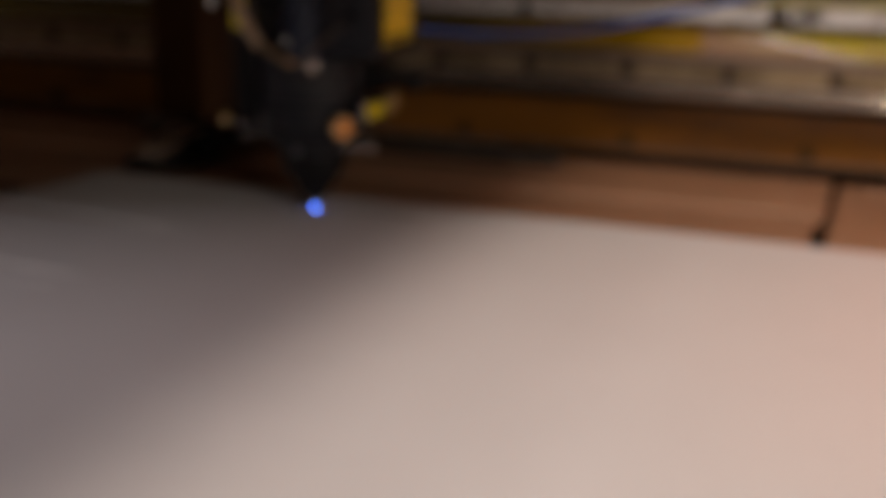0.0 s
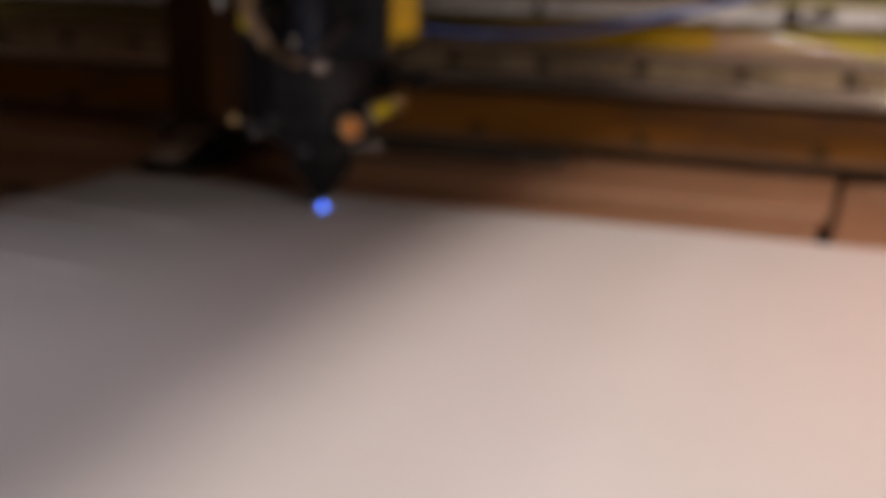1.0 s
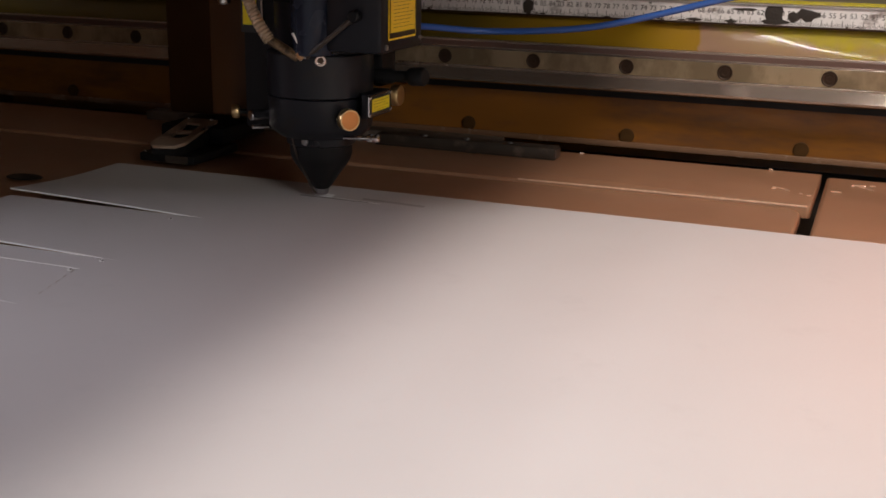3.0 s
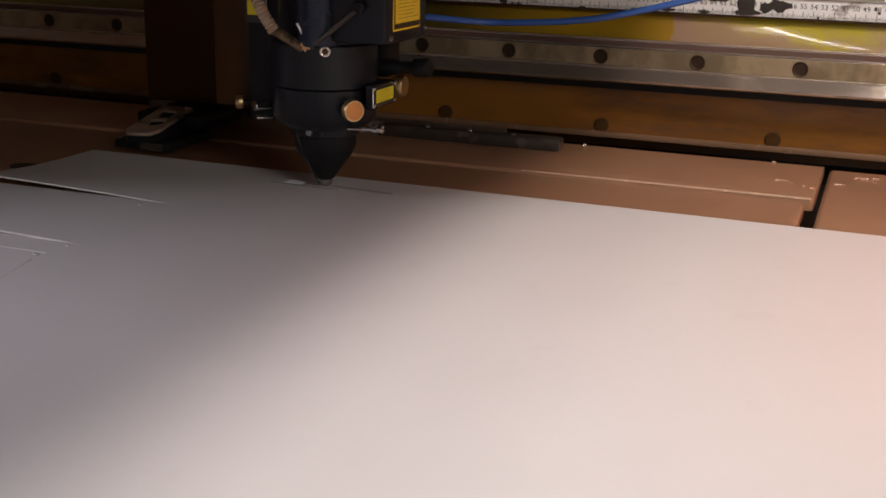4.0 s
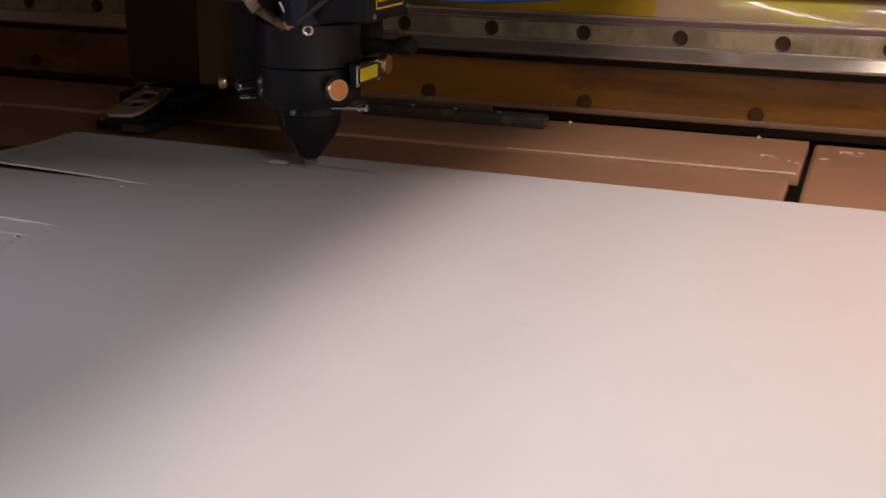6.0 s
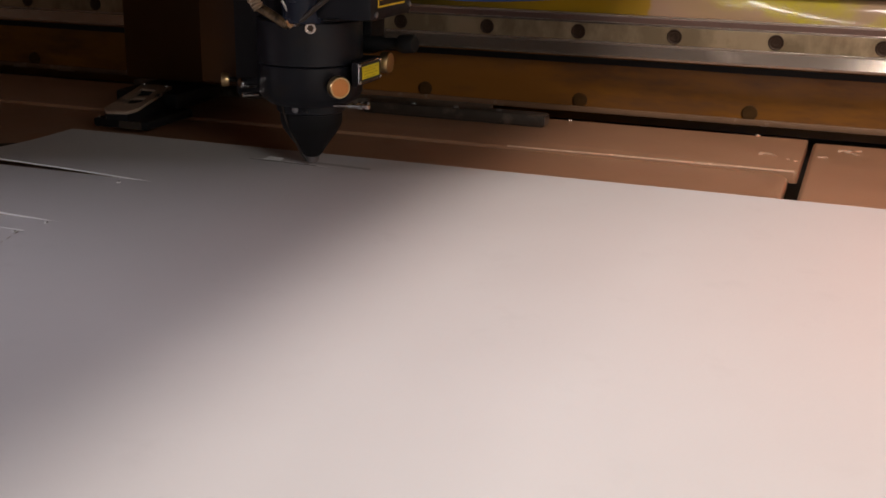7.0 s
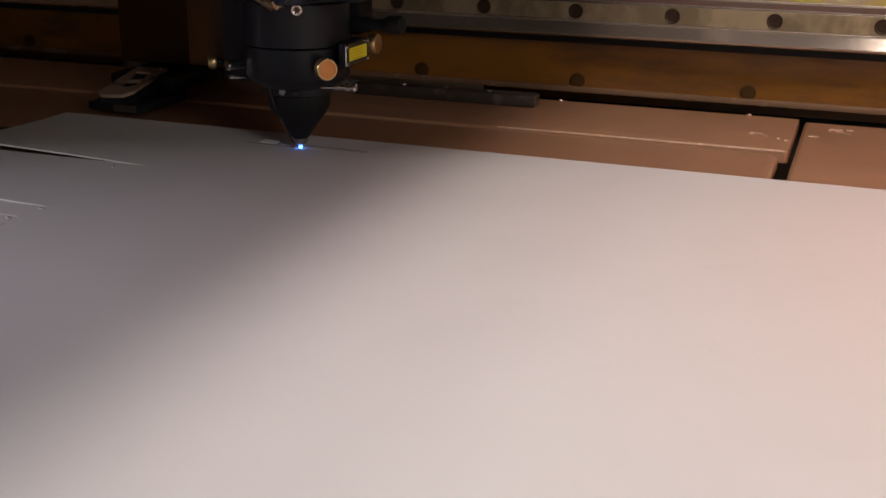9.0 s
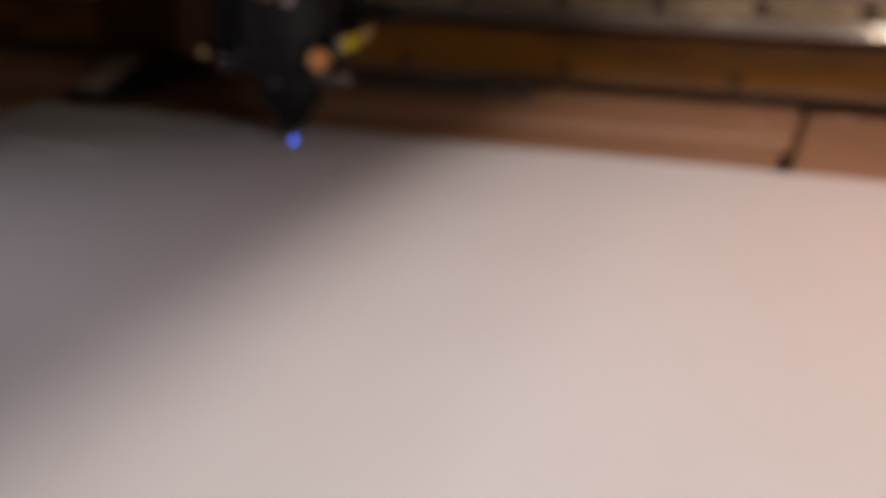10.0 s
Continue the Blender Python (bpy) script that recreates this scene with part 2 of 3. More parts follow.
def mesh_of(name, bm, material, smooth=35):
    me = bpy.data.meshes.new(name)
    bm.normal_update()
    for f in bm.faces:
        f.smooth = True
    for e in bm.edges:
        if len(e.link_faces) == 2 and e.calc_face_angle() > radians(smooth):
            e.smooth = False
    bm.to_mesh(me)
    bm.free()
    for m in material if isinstance(material, (list, tuple)) else [material]:
        me.materials.append(m)
    return me


def part(name, bm, material, parent, label="", smooth=35):
    o = new(name, mesh_of(name, bm, material, smooth))
    o.parent = parent
    if parent is not None and parent.type == "MESH":
        o.matrix_parent_inverse = Matrix.Identity(4)
    return tagged(o, label)


def thing(name, label, category, kind="", group=""):
    return tagged(new(name), label, category, group, kind)


def solid(name, bm, material, label, category, kind="", smooth=35):
    return tagged(new(name, mesh_of(name, bm, material, smooth)), label, category, "", kind)


# ---- the room that closes the place ----
R = 3.0
solid("floor", box(-R, R, -R, R, -0.95, -0.85), FLOOR, "grey concrete workshop floor below the machine", "floor", "structure")
solid("ceiling", box(-R, R, -R, R, 2.4, 2.5), WALL, "plain dim workshop ceiling", "ceiling", "structure")
solid("wall_north", box(-R, R, R, R + 0.1, -0.85, 2.4), WALL, "plain dim workshop wall", "wall", "structure")
solid("wall_south", box(-R, R, -R - 0.1, -R, -0.85, 2.4), WALL, "plain dim workshop wall", "wall", "structure")
solid("wall_east", box(R, R + 0.1, -R, R, -0.85, 2.4), WALL, "plain dim workshop wall", "wall", "structure")
solid("wall_west", box(-R - 0.1, -R, -R, R, -0.85, 2.4), WALL, "plain dim workshop wall", "wall", "structure")


# ---- work table ----
def rounded_plank(x0, x1, y0, y1, z0, z1, corner, bevel=0.003, back=0.0):
    """A plank with one rounded front right corner and softened top edges."""
    bm = bmesh.new()
    pts = [(x0, y0), (x0, y1)]
    if back:
        for k in range(9):
            a = k / 8 * math.pi / 2
            pts.append((x1 - back + back * math.sin(a), y1 - back + back * math.cos(a)))
    else:
        pts.append((x1, y1))
    for k in range(9):
        a = k / 8 * math.pi / 2
        pts.append((x1 - corner + corner * math.cos(a), y0 + corner - corner * math.sin(a)))
    lo = [bm.verts.new((x, y, z0)) for x, y in pts]
    hi = [bm.verts.new((x, y, z1)) for x, y in pts]
    n = len(pts)
    for k in range(n):
        bm.faces.new((lo[k], lo[(k + 1) % n], hi[(k + 1) % n], hi[k]))
    bm.faces.new(lo[::-1])
    top = bm.faces.new(hi)
    bmesh.ops.recalc_face_normals(bm, faces=bm.faces)
    bmesh.ops.bevel(bm, geom=list(top.edges), offset=bevel, segments=3, affect="EDGES", profile=0.5)
    return bm


def build_table():
    t = thing("work_table", "brown painted machine table of wide planks with dark joints", "work table")
    part("table_body", box(-0.765, 1.3, -1.3, 0.70, -0.85, -0.045), PIT, t, "dark oily steel body under the planks")
    part("plank", rounded_plank(-0.765, 0.3695, 0.1470, 0.287, -0.010, 0.0, 0.004, 0.0016), BROWN, t)
    part("plank", rounded_plank(-0.765, 0.3632, -0.20, 0.1450, -0.010, -0.0022, 0.004, 0.003, 0.015), BROWN, t)
    part("plank", rounded_plank(0.3742, 1.3, -0.20, 0.279, -0.04, 0.0, 0.012, 0.005), BROWN, t)
    part("plank", rounded_plank(-0.765, 1.3, -0.75, -0.206, -0.04, -0.001, 0.01, 0.003), BROWN, t)
    part("plank", rounded_plank(-0.765, 1.3, -1.3, -0.756, -0.04, -0.001, 0.01, 0.003), BROWN, t)
    # Pale strips put the highlight along the plank's front edge into colour.
    for xa, xb, w in ((0.120, 0.1699, 0.0006), (0.170, 0.2199, 0.0010), (0.220, 0.2899, 0.0015), (0.290, 0.3665, 0.0020)):
        part("edge_highlight", box(xa, xb, 0.1466, 0.1468 + 1.2 * w, -0.0010, 0.0005, 0.0002, 1), EDGE_LIGHT, t, "pale strip for the plank edge's highlight")
    rnd = random.Random(4)
    # curled raised smears and specks of paint: centre, half length, turn, width
    for cx, cy, ln, turn, wd in ((0.3385, 0.2095, 0.0068, -10, 0.0020), (0.3450, 0.2035, 0.0042, -48, 0.0014), (0.3345, 0.2050, 0.0022, 20, 0.0010),
                                 (0.3652, 0.1885, 0.0022, 30, 0.0013), (0.3580, 0.1930, 0.0012, 0, 0.0008), (0.4035, 0.2500, 0.0070, 8, 0.0022),
                                 (0.4055, 0.2430, 0.0052, -30, 0.0017), (0.4125, 0.2370, 0.0036, -40, 0.0015), (0.3990, 0.2460, 0.0030, 60, 0.0012),
                                 (0.4150, 0.2520, 0.0030, 15, 0.0012), (0.3860, 0.2140, 0.0050, 5, 0.0010), (0.4160, 0.0490, 0.0110, 6, 0.0030), (0.4060, 0.0470, 0.0050, -8, 0.0020)):
        bm = bmesh.new()
        rows = []
        for k in range(9):
            u = k / 4 - 1
            ang = math.radians(turn) + 0.55 * u
            px = cx + ln * u * math.cos(math.radians(turn)) - 0.3 * ln * u * u * math.sin(ang)
            py = cy + ln * u * math.sin(math.radians(turn)) - 0.3 * ln * u * u * math.cos(ang)
            w = wd * (1.02 - u * u) * rnd.uniform(0.55, 1.0) + 0.0001
            nx, ny = -math.sin(ang), math.cos(ang)
            rows.append([bm.verts.new((px + nx * w * c, py + ny * w * c, h)) for c, h in ((-1, -0.0002), (-0.5, 0.0005), (0.1, 0.0009), (0.6, 0.0004), (1, -0.0002))])
        for p, q in zip(rows, rows[1:]):
            for k in range(4):
                bm.faces.new((p[k], q[k], q[k + 1], p[k + 1]))
        part("scuff", bm, GLOSS, t, "pale shiny scuff")
    for x, y in ((0.143, 0.283), (0.324, 0.284)):
        part("chip", lathe([(0.0020, -0.001), (0.0022, 0.0009), (0.0010, 0.0018)], pose(x, y, 0, 12, 8, 30) @ Matrix.Diagonal((1.2, 0.8, 1, 1)), 5), GLOSS, t, "small pale chip of offcut")
    part("drilled_hole", lathe([(0.014, 0), (0.013, 0.0008)], pose(-0.268, -0.034, 0.0) @ Matrix.Diagonal((1.25, 0.8, 1, 1)), 20), PIT, t, "black drilled hole")
    return t


build_table()

bar = thing("stop_bar", "black steel stop bar lying along the table's back edge", "stop bar")
part("bar", box(-0.06, 0.1275, 0.238, 0.258, 0.0, 0.0115, 0.0012), DUSTY, bar)
part("upper_strip", box(-0.35, 0.062, 0.262, 0.286, 0.0, 0.010, 0.0012), STRIP, bar, "dull grey-brown strip behind the bar")
part("end_face", box(0.1277, 0.1285, 0.240, 0.256, 0.0015, 0.010), DULL, bar, "bare cut end")
for k in range(3):
    part("screw", lathe([(0.003, 0), (0.003, 0.001), (0.001, 0.0016)], pose(-0.01 + 0.045 * k, 0.248, 0.0115), 10), DULL, bar)


# ---- the arm over the sheet that carries the head ----
# The arm is out of view; its edges are set to shape the sheet's shade.
bm = bm_box(box(-0.30, 0.233, -1.1, -0.12, 0.240, 0.55, 0.01), -0.30, 0.243, -0.119, 0.75, 0.240, 0.55, 0.01)
solid("machine_arm", turned(bm, pose(0, 0, 0, 0, 0, 0.5)), MAROON, "dark painted machine arm over the table carrying the laser head", "machine arm", "structure")
# Unseen panel added to keep window light off the sheet's back left.
solid("side_light_block", box(-0.80, -0.77, -0.34, 1.1, -0.85, 0.62, 0.004), MAROON, "unseen dark panel added at the left to block window light", "machine cover", "structure")
solid("arm_column", box(-0.42, 0.205, 0.76, 1.05, -0.85, 0.55, 0.01), MAROON, "dark painted column behind the table holding the arm", "column", "structure")


# ---- laser head ----
def build_head():
    h = thing("laser_head", "black laser cutting head with brass knobs and yellow warning labels", "laser head")
    S = 0.0057
    nozzle = part("nozzle", lathe([(0.0042, S), (0.0052, S + 0.001), (0.0056, 0.0100), (0.0080, 0.0122), (0.0143, 0.0215), (0.0205, 0.0300), (0.0232, 0.0345), (0.0246, 0.0390), (0.0250, 0.0500)], None, 48), SATIN, h, "black conical nozzle")
    part("nozzle_tip", lathe([(0.0043, S - 0.0004), (0.0054, S + 0.0008), (0.0058, 0.0085), (0.0059, 0.0100), (0.0045, 0.0106)], None, 32), DULL, nozzle, "scorched metal tip")
    part("nozzle_collar", lathe([(0.0254, 0.0470), (0.0272, 0.0480), (0.0278, 0.0545), (0.0325, 0.0560)], None, 48), BLACK, h)
    part("lower_barrel", lathe([(0.0325, 0.0545), (0.0385, 0.0590), (0.0408, 0.0630), (0.0408, 0.0855), (0.0400, 0.0862)], None, 56), BLACK, h)
    part("upper_barrel", lathe([(0.0402, 0.0866), (0.0416, 0.0875), (0.0416, 0.1190), (0.0402, 0.1205)], None, 56), BLACK, h)
    part("shoulder", lathe([(0.034, 0.1205), (0.036, 0.1215), (0.036, 0.158), (0.033, 0.16)], pose(0.004, -0.006, 0), 48), BLACK, h)
    # focus sleeve and mirror housing above
    part("focus_sleeve", lathe([(0.017, 0.120), (0.018, 0.121), (0.018, 0.275)], pose(0.010, -0.030, 0), 36), BLUISH, h, "round black sleeve, its bluish sheen put into the colour")
    part("mirror_housing", box(0.0235, 0.0700, -0.040, 0.040, 0.1235, 0.276, 0.004), BLACK, h, "square black mirror housing")
    part("side_housing", box(-0.062, -0.012, -0.012, 0.060, 0.056, 0.276, 0.004), SATIN, h, "black side housing")
    part("back_plate", box(-0.066, 0.040, 0.030, 0.058, 0.090, 0.276, 0.003), SATIN, h)
    part("mount_block", box(-0.104, -0.0665, 0.006, 0.070, 0.0615, 0.276, 0.0025), MAROON, h, "dark maroon mounting block")
    # socket screw that faces the front

    def ring_point(deg, r, z):
        a = radians(deg)
        return Vector((r * math.sin(a), -r * math.cos(a), z))

    m, _ = along(ring_point(27, 0.0405, 0.1165), ring_point(27, 0.06, 0.1165))
    sc = part("cap_screw", lathe([(0.0043, 0), (0.0043, 0.0026), (0.0039, 0.0031), (0.0030, 0.0031), (0.0027, 0.0016), (0.0005, 0.0016)], m, 28), CHROME, h, "bright socket cap screw")
    part("socket", lathe([(0.0026, 0.00165), (0.001, 0.0019)], m, 6), BOLT, sc)
    # gold knob
    m, _ = along(ring_point(51, 0.0400, 0.0728), ring_point(51, 0.06, 0.0728))
    k = part("clamp_knob", lathe([(0.0045, 0), (0.0045, 0.006), (0.0078, 0.0065), (0.0084, 0.0075), (0.0084, 0.0125), (0.0079, 0.0138), (0.0070, 0.0138), (0.0067, 0.0130)], m, 40), BRASS, h, "brass thumb knob with a copper coloured face")
    part("knob_face", lathe([(0.0069, 0.0131), (0.0066, 0.0134), (0.002, 0.0135)], m, 36), GOLD, k, "flat copper coloured face")
    # labelled boss at the side
    boss = part("label_boss", prism([(0.0500, -0.0215), (0.0500, 0.0225), (0.030, 0.0225), (0.036, -0.004), (0.0455, -0.0215)], 0.0725, 0.0905), BLACK, h)
    B = 0.0502
    part("label_plate", box(B, B + 0.0009, -0.0205, 0.0210, 0.0738, 0.0898, 0.0003, 1), CHROME, boss, "bright plate edge")
    part("label_border", box(B + 0.0010, B + 0.0013, -0.0195, 0.0200, 0.0747, 0.0889), INK, boss, "black label border")
    part("warning_label", box(B + 0.0014, B + 0.0016, -0.0160, 0.0165, 0.0770, 0.0868), STICK2, boss, "lemon yellow warning label")
    for kk in range(4):
        part("text_bar", box(B + 0.00165, B + 0.00172, -0.0130, 0.0135 - 0.004 * (kk % 2), 0.0848 - 0.0022 * kk, 0.0850 - 0.0022 * kk), FOOT, boss)
    for y in (-0.0190, 0.0195):
        for z in (0.0752, 0.0884):
            part("rivet", lathe([(0.0017, 0), (0.0014, 0.001), (0.0005, 0.0014)], along((B + 0.0009, y, z), (0.08, y, z))[0], 10), CHROME, boss)
    m, _ = along((0.0440, 0.0300, 0.0845), (0.09, 0.0300, 0.0845))
    k2 = part("clamp_knob", lathe([(0.005, -0.02), (0.005, 0.004), (0.0078, 0.0045), (0.0084, 0.0055), (0.0084, 0.0105), (0.0077, 0.0118), (0.002, 0.0120)], m, 36), BRASS, h, "brass thumb knob seen edge on")
    # black adjusting lever at the back right
    m, l = along((0.025, 0.030, 0.0985), (0.081, 0.019, 0.1020))
    part("adjusting_lever", lathe([(0.006, 0), (0.006, l * 0.45), (0.0045, l * 0.5), (0.0045, l * 0.74), (0.0066, l * 0.76), (0.0072, l * 0.8), (0.0072, l * 0.97), (0.006, l)], m, 24), SATIN, h, "black adjusting lever with a round knob")
    # brass air nipple
    p, q = Vector((0.030, -0.0208, 0.0566)), Vector((0.0610, -0.024, 0.0592))
    m, l = along(p, q)
    nip = part("air_nipple", lathe([(0.0013, 0), (0.0013, l * 0.40), (0.0020, l * 0.42), (0.0020, l * 0.55), (0.0014, l * 0.58), (0.0014, l * 0.70), (0.0030, l * 0.71), (0.0030, l * 0.80), (0.0017, l * 0.82), (0.0017, l * 0.9), (0.0030, l * 0.91), (0.0030, l * 0.98), (0.002, l)], m, 16), CHROME, h, "small bright air nipple")
    # left side rods and knobs
    part("side_stud", rod((-0.0385, -0.012, 0.0690), (-0.0475, -0.0290, 0.0695), 0.0042, 20, 0.001), CHROME, h, "grey steel stud")
    part("side_pin", rod((-0.038, -0.016, 0.0600), (-0.046, -0.0280, 0.0602), 0.0018, 12, 0.0005), CHROME, h)
    part("lock_knob", lathe([(0.0012, -0.0005), (0.0050, 0.0), (0.0056, 0.0015), (0.0056, 0.0050), (0.0049, 0.0060), (0.001, 0.0062)], along((-0.0705, -0.006, 0.0675), (-0.0840, -0.013, 0.0675))[0], 24), BRASS, h, "brass locking knob")
    part("knob_stem", rod((-0.0600, -0.0005, 0.0675), (-0.0706, -0.006, 0.0675), 0.0020, 12), SATIN, h)
    # big warning label on the housing side
    part("warning_label", box(0.0702, 0.0705, -0.0285, 0.0235, 0.1330, 0.1900), STICK, h, "yellow label border")
    part("warning_label", box(0.0706, 0.0708, -0.0272, 0.0222, 0.1345, 0.1890), BOLT, h, "dark label frame")
    big = part("warning_label", box(0.0709, 0.0711, -0.0258, 0.0208, 0.1385, 0.1885), STICK, h, "bright yellow warning label with lines of small print")
    for kk in range(16):
        part("text_bar", box(0.07122, 0.07126, -0.021, 0.0165 - 0.005 * ((kk * 7) % 4) / 2, 0.1420 + 0.0026 * kk, 0.1423 + 0.0026 * kk), FOOT, big)
    part("cap_screw", lathe([(0.0022, 0), (0.002, 0.0012), (0.0006, 0.0016)], along((0.0700, -0.032, 0.1285), (0.08, -0.032, 0.1285))[0], 12), DULL, h)
    part("cap_screw", lathe([(0.0022, 0), (0.002, 0.0012), (0.0006, 0.0016)], along((0.0700, 0.033, 0.1310), (0.08, 0.033, 0.1310))[0], 12), DULL, h)
    # label and edge strip on the left
    part("side_label", box(-0.0620, -0.0450, -0.0136, -0.0130, 0.1320, 0.1900), INK, h, "black label frame")
    part("side_label", box(-0.0600, -0.0480, -0.0141, -0.0137, 0.1380, 0.1900), STICK2, h, "faded yellow label")
    part("edge_strip", box(-0.0436, -0.0420, -0.0150, -0.0120, 0.1290, 0.1900), CHROME, h, "bright metal strip")
    part("guide_rod", rod((-0.082, -0.004, 0.152), (-0.082, -0.004, 0.2755), 0.0055, 20, 0.001), CHROME, h, "bright steel guide rod")
    # air hose with its fitting
    hose = part("air_hose", tube(((-0.046, -0.050, 0.200), (-0.036, -0.050, 0.166), (-0.028, -0.049, 0.146), (-0.0175, -0.048, 0.1300)), 0.0040, 12, 0.2), CORR, h, "tan corrugated hose")
    part("hose_fitting", rod((-0.0190, -0.048, 0.1320), (0.004, -0.044, 0.1185), 0.0036, 14, 0.0008), FITTING, hose, "tan stained metal fitting")
    part("fitting_nut", rod((0.004, -0.0450, 0.1225), (0.0080, -0.0440, 0.1180), 0.0030, 6), CORR, hose, "worn steel nut")
    part("needle", rod((0.0010, -0.047, 0.1370), (0.0110, -0.045, 0.1185), 0.0011, 8), ALU, h, "thin steel needle")
    part("support_rod", rod((0.0115, -0.0455, 0.1195), (0.0500, -0.0455, 0.1500), 0.0019, 10), DUSTY, h, "slim dusty support rod")
    part("pivot_cap", rod((0.0500, -0.0400, 0.1510), (0.0500, -0.0475, 0.1510), 0.0045, 16, 0.001), SATIN, h)
    part("collar_screw", lathe([(0.0028, 0), (0.0025, 0.0015), (0.0008, 0.002)], along(ring_point(18, 0.0272, 0.0505), ring_point(18, 0.06, 0.0535))[0], 12), BLACK, h)
    # thin sensor wire down the cone
    part("sensor_wire", tube((ring_point(-26, 0.0285, 0.055), ring_point(-24, 0.0256, 0.042), ring_point(-22, 0.0165, 0.0228), ring_point(-20, 0.0110, 0.0125), ring_point(-14, 0.0074, 0.0070)), 0.0008, 8), DUSTY, h, "thin bare sensor wire")
    part("cone_screw", lathe([(0.0030, 0), (0.0026, 0.0012), (0.0008, 0.0018)], along(ring_point(0, 0.0275, 0.0520), ring_point(0, 0.06, 0.0535))[0], 12), DULL, h, "small dull steel screw")
    return h


build_head()


# ---- blue air tube ----
air = solid("blue_tube", tube(((-0.04, 0.055, 0.1370), (0.0180, 0.160, 0.1275), (0.0545, 0.215, 0.1208), (0.109, 0.22, 0.1230), (0.1616, 0.22, 0.1290), (0.212, 0.22, 0.1405), (0.2746, 0.22, 0.1578), (0.34, 0.22, 0.175), (0.42, 0.21, 0.205), (0.44, 0.15, 0.28), (0.30, 0.10, 0.36), (0.115, 0.08, 0.38)), 0.0030, 14), TUBE, "glossy blue air tube sagging from the laser head", "air tube", smooth=80)


# ---- the sheet carriage: beam, guide rail, ruler, clamp ----
def text_mesh(body, size):
    cu = bpy.data.curves.new("numeral", "FONT")
    cu.body, cu.size, cu.align_x, cu.align_y, cu.extrude = body, size, "CENTER", "CENTER", 0.0
    cu.resolution_u = 3
    o = bpy.data.objects.new("numeral", cu)
    scene.collection.objects.link(o)
    bpy.context.view_layer.update()
    me = bpy.data.meshes.new_from_object(o.evaluated_get(bpy.context.evaluated_depsgraph_get()))
    bpy.data.objects.remove(o)
    bpy.data.curves.remove(cu)
    me.materials.clear()
    me.materials.append(INK)
    return me


X0, X1 = -0.70, 1.15


def build_carriage():
    c = thing("sheet_carriage", "ochre enamelled carriage beam with steel rail and worn ruler", "carriage beam")
    # lower beam, upper beam with a gently rounded face
    part("lower_beam", extrude([(0.3965, -0.0105), (0.3958, 0.056), (0.62, 0.056), (0.62, -0.03), (0.45, -0.03), (0.45, -0.0105)], X0, X1), OCHRE, c, "dark glossy ochre lower beam")
    prof = [(0.3958, 0.0565)]
    for k in range(11):
        a = k / 10
        prof.append((0.3890 + 0.0150 * a * a, 0.088 + 0.037 * a))
    prof += [(0.4045, 0.1490), (0.62, 0.1490), (0.62, 0.0565)]
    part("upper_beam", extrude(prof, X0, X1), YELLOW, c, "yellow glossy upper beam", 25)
    # Black strip put where the rail overhang throws its shadow.
    part("under_rail_shade", box(X0, X1, 0.3948, 0.3957, 0.0415, 0.0480, 0.0002, 1), PIT, c, "black strip in place of the rail's shadow")
    part("foot_strip", box(X0, X1, 0.3910, 0.3963, -0.0108, -0.0045, 0.0015), FOOT, c, "brown painted foot strip")
    rail = part("guide_rail", extrude([(0.3956, 0.0525), (0.3640, 0.0525), (0.3608, 0.0540), (0.3604, 0.0562), (0.3710, 0.0668), (0.3722, 0.0680), (0.3725, 0.0700), (0.3725, 0.0858), (0.3735, 0.0868), (0.3775, 0.0872), (0.3785, 0.0882), (0.3785, 0.0945), (0.3800, 0.0960), (0.3956, 0.0960)], X0, X1), STEEL, c, "long bright steel guide rail")
    part("rail_face", box(X0, X1, 0.3716, 0.3722, 0.0690, 0.0868, 0.0002, 1), RAILFACE, rail, "dull flat rail face")
    # Brown strip puts the flank's dark reflection into its colour.
    part("rail_band", box(X0, X1, 0.3780, 0.3784, 0.0886, 0.0940), BAND, rail, "rail flank with its dark reflection put into the colour")
    # Two paler strips carry the highlights along the rail's edges.
    part("rail_edge", box(X0, X1, 0.3783, 0.3800, 0.0951, 0.0964, 0.0004, 1), EDGE_GLINT, rail, "pale strip for the rail edge's highlight")
    part("rail_edge", box(X0, X1, 0.3704, 0.3724, 0.0674, 0.0686, 0.0004, 1), EDGE_GLINT, rail, "pale strip for the rail edge's highlight")
    m, _ = along((0, 0, 0), (0, -1, 0))
    bolt = mesh_of("rail_bolt", lathe([(0.0077, -0.0012), (0.0077, 0.0006), (0.0070, 0.0010), (0.0062, 0.0004), (0.0052, 0.0002), (0.0048, 0.0008), (0.003, 0.0008), (0.0026, 0.0002), (0.0004, 0.0002)], m, 24), BOLT)
    x = -0.0374 - 1.0
    while x < X1 - 0.02:
        if x > X0 + 0.02:
            o = new("rail_bolt", bolt)
            o.parent = rail
            o.location = (x, 0.3714, 0.0777)
        x += 0.1
    head = mesh_of("beam_bolt", lathe([(0.0080, -0.001), (0.0080, 0.001), (0.0070, 0.0018), (0.003, 0.0020)], m, 20), BEAMBOLT)
    for k in range(-5, 5):
        o = new("beam_bolt", head)
        o.parent = c
        o.location = (0.1623 + 0.1792 * k, 0.3958, 0.0015)
    # ruler
    z0, z1, y = 0.1252, 0.1430, 0.3920
    ruler = part("ruler", box(X0, X1, y, 0.4100, z0, z1), RULER, c, "white enamelled centimetre ruler, chipped and stained")
    part("ruler_edge", box(X0, X1, 0.3900, 0.4100, z1 + 0.0002, z1 + 0.0026, 0.0006, 1), ALU, ruler, "bare metal edge")
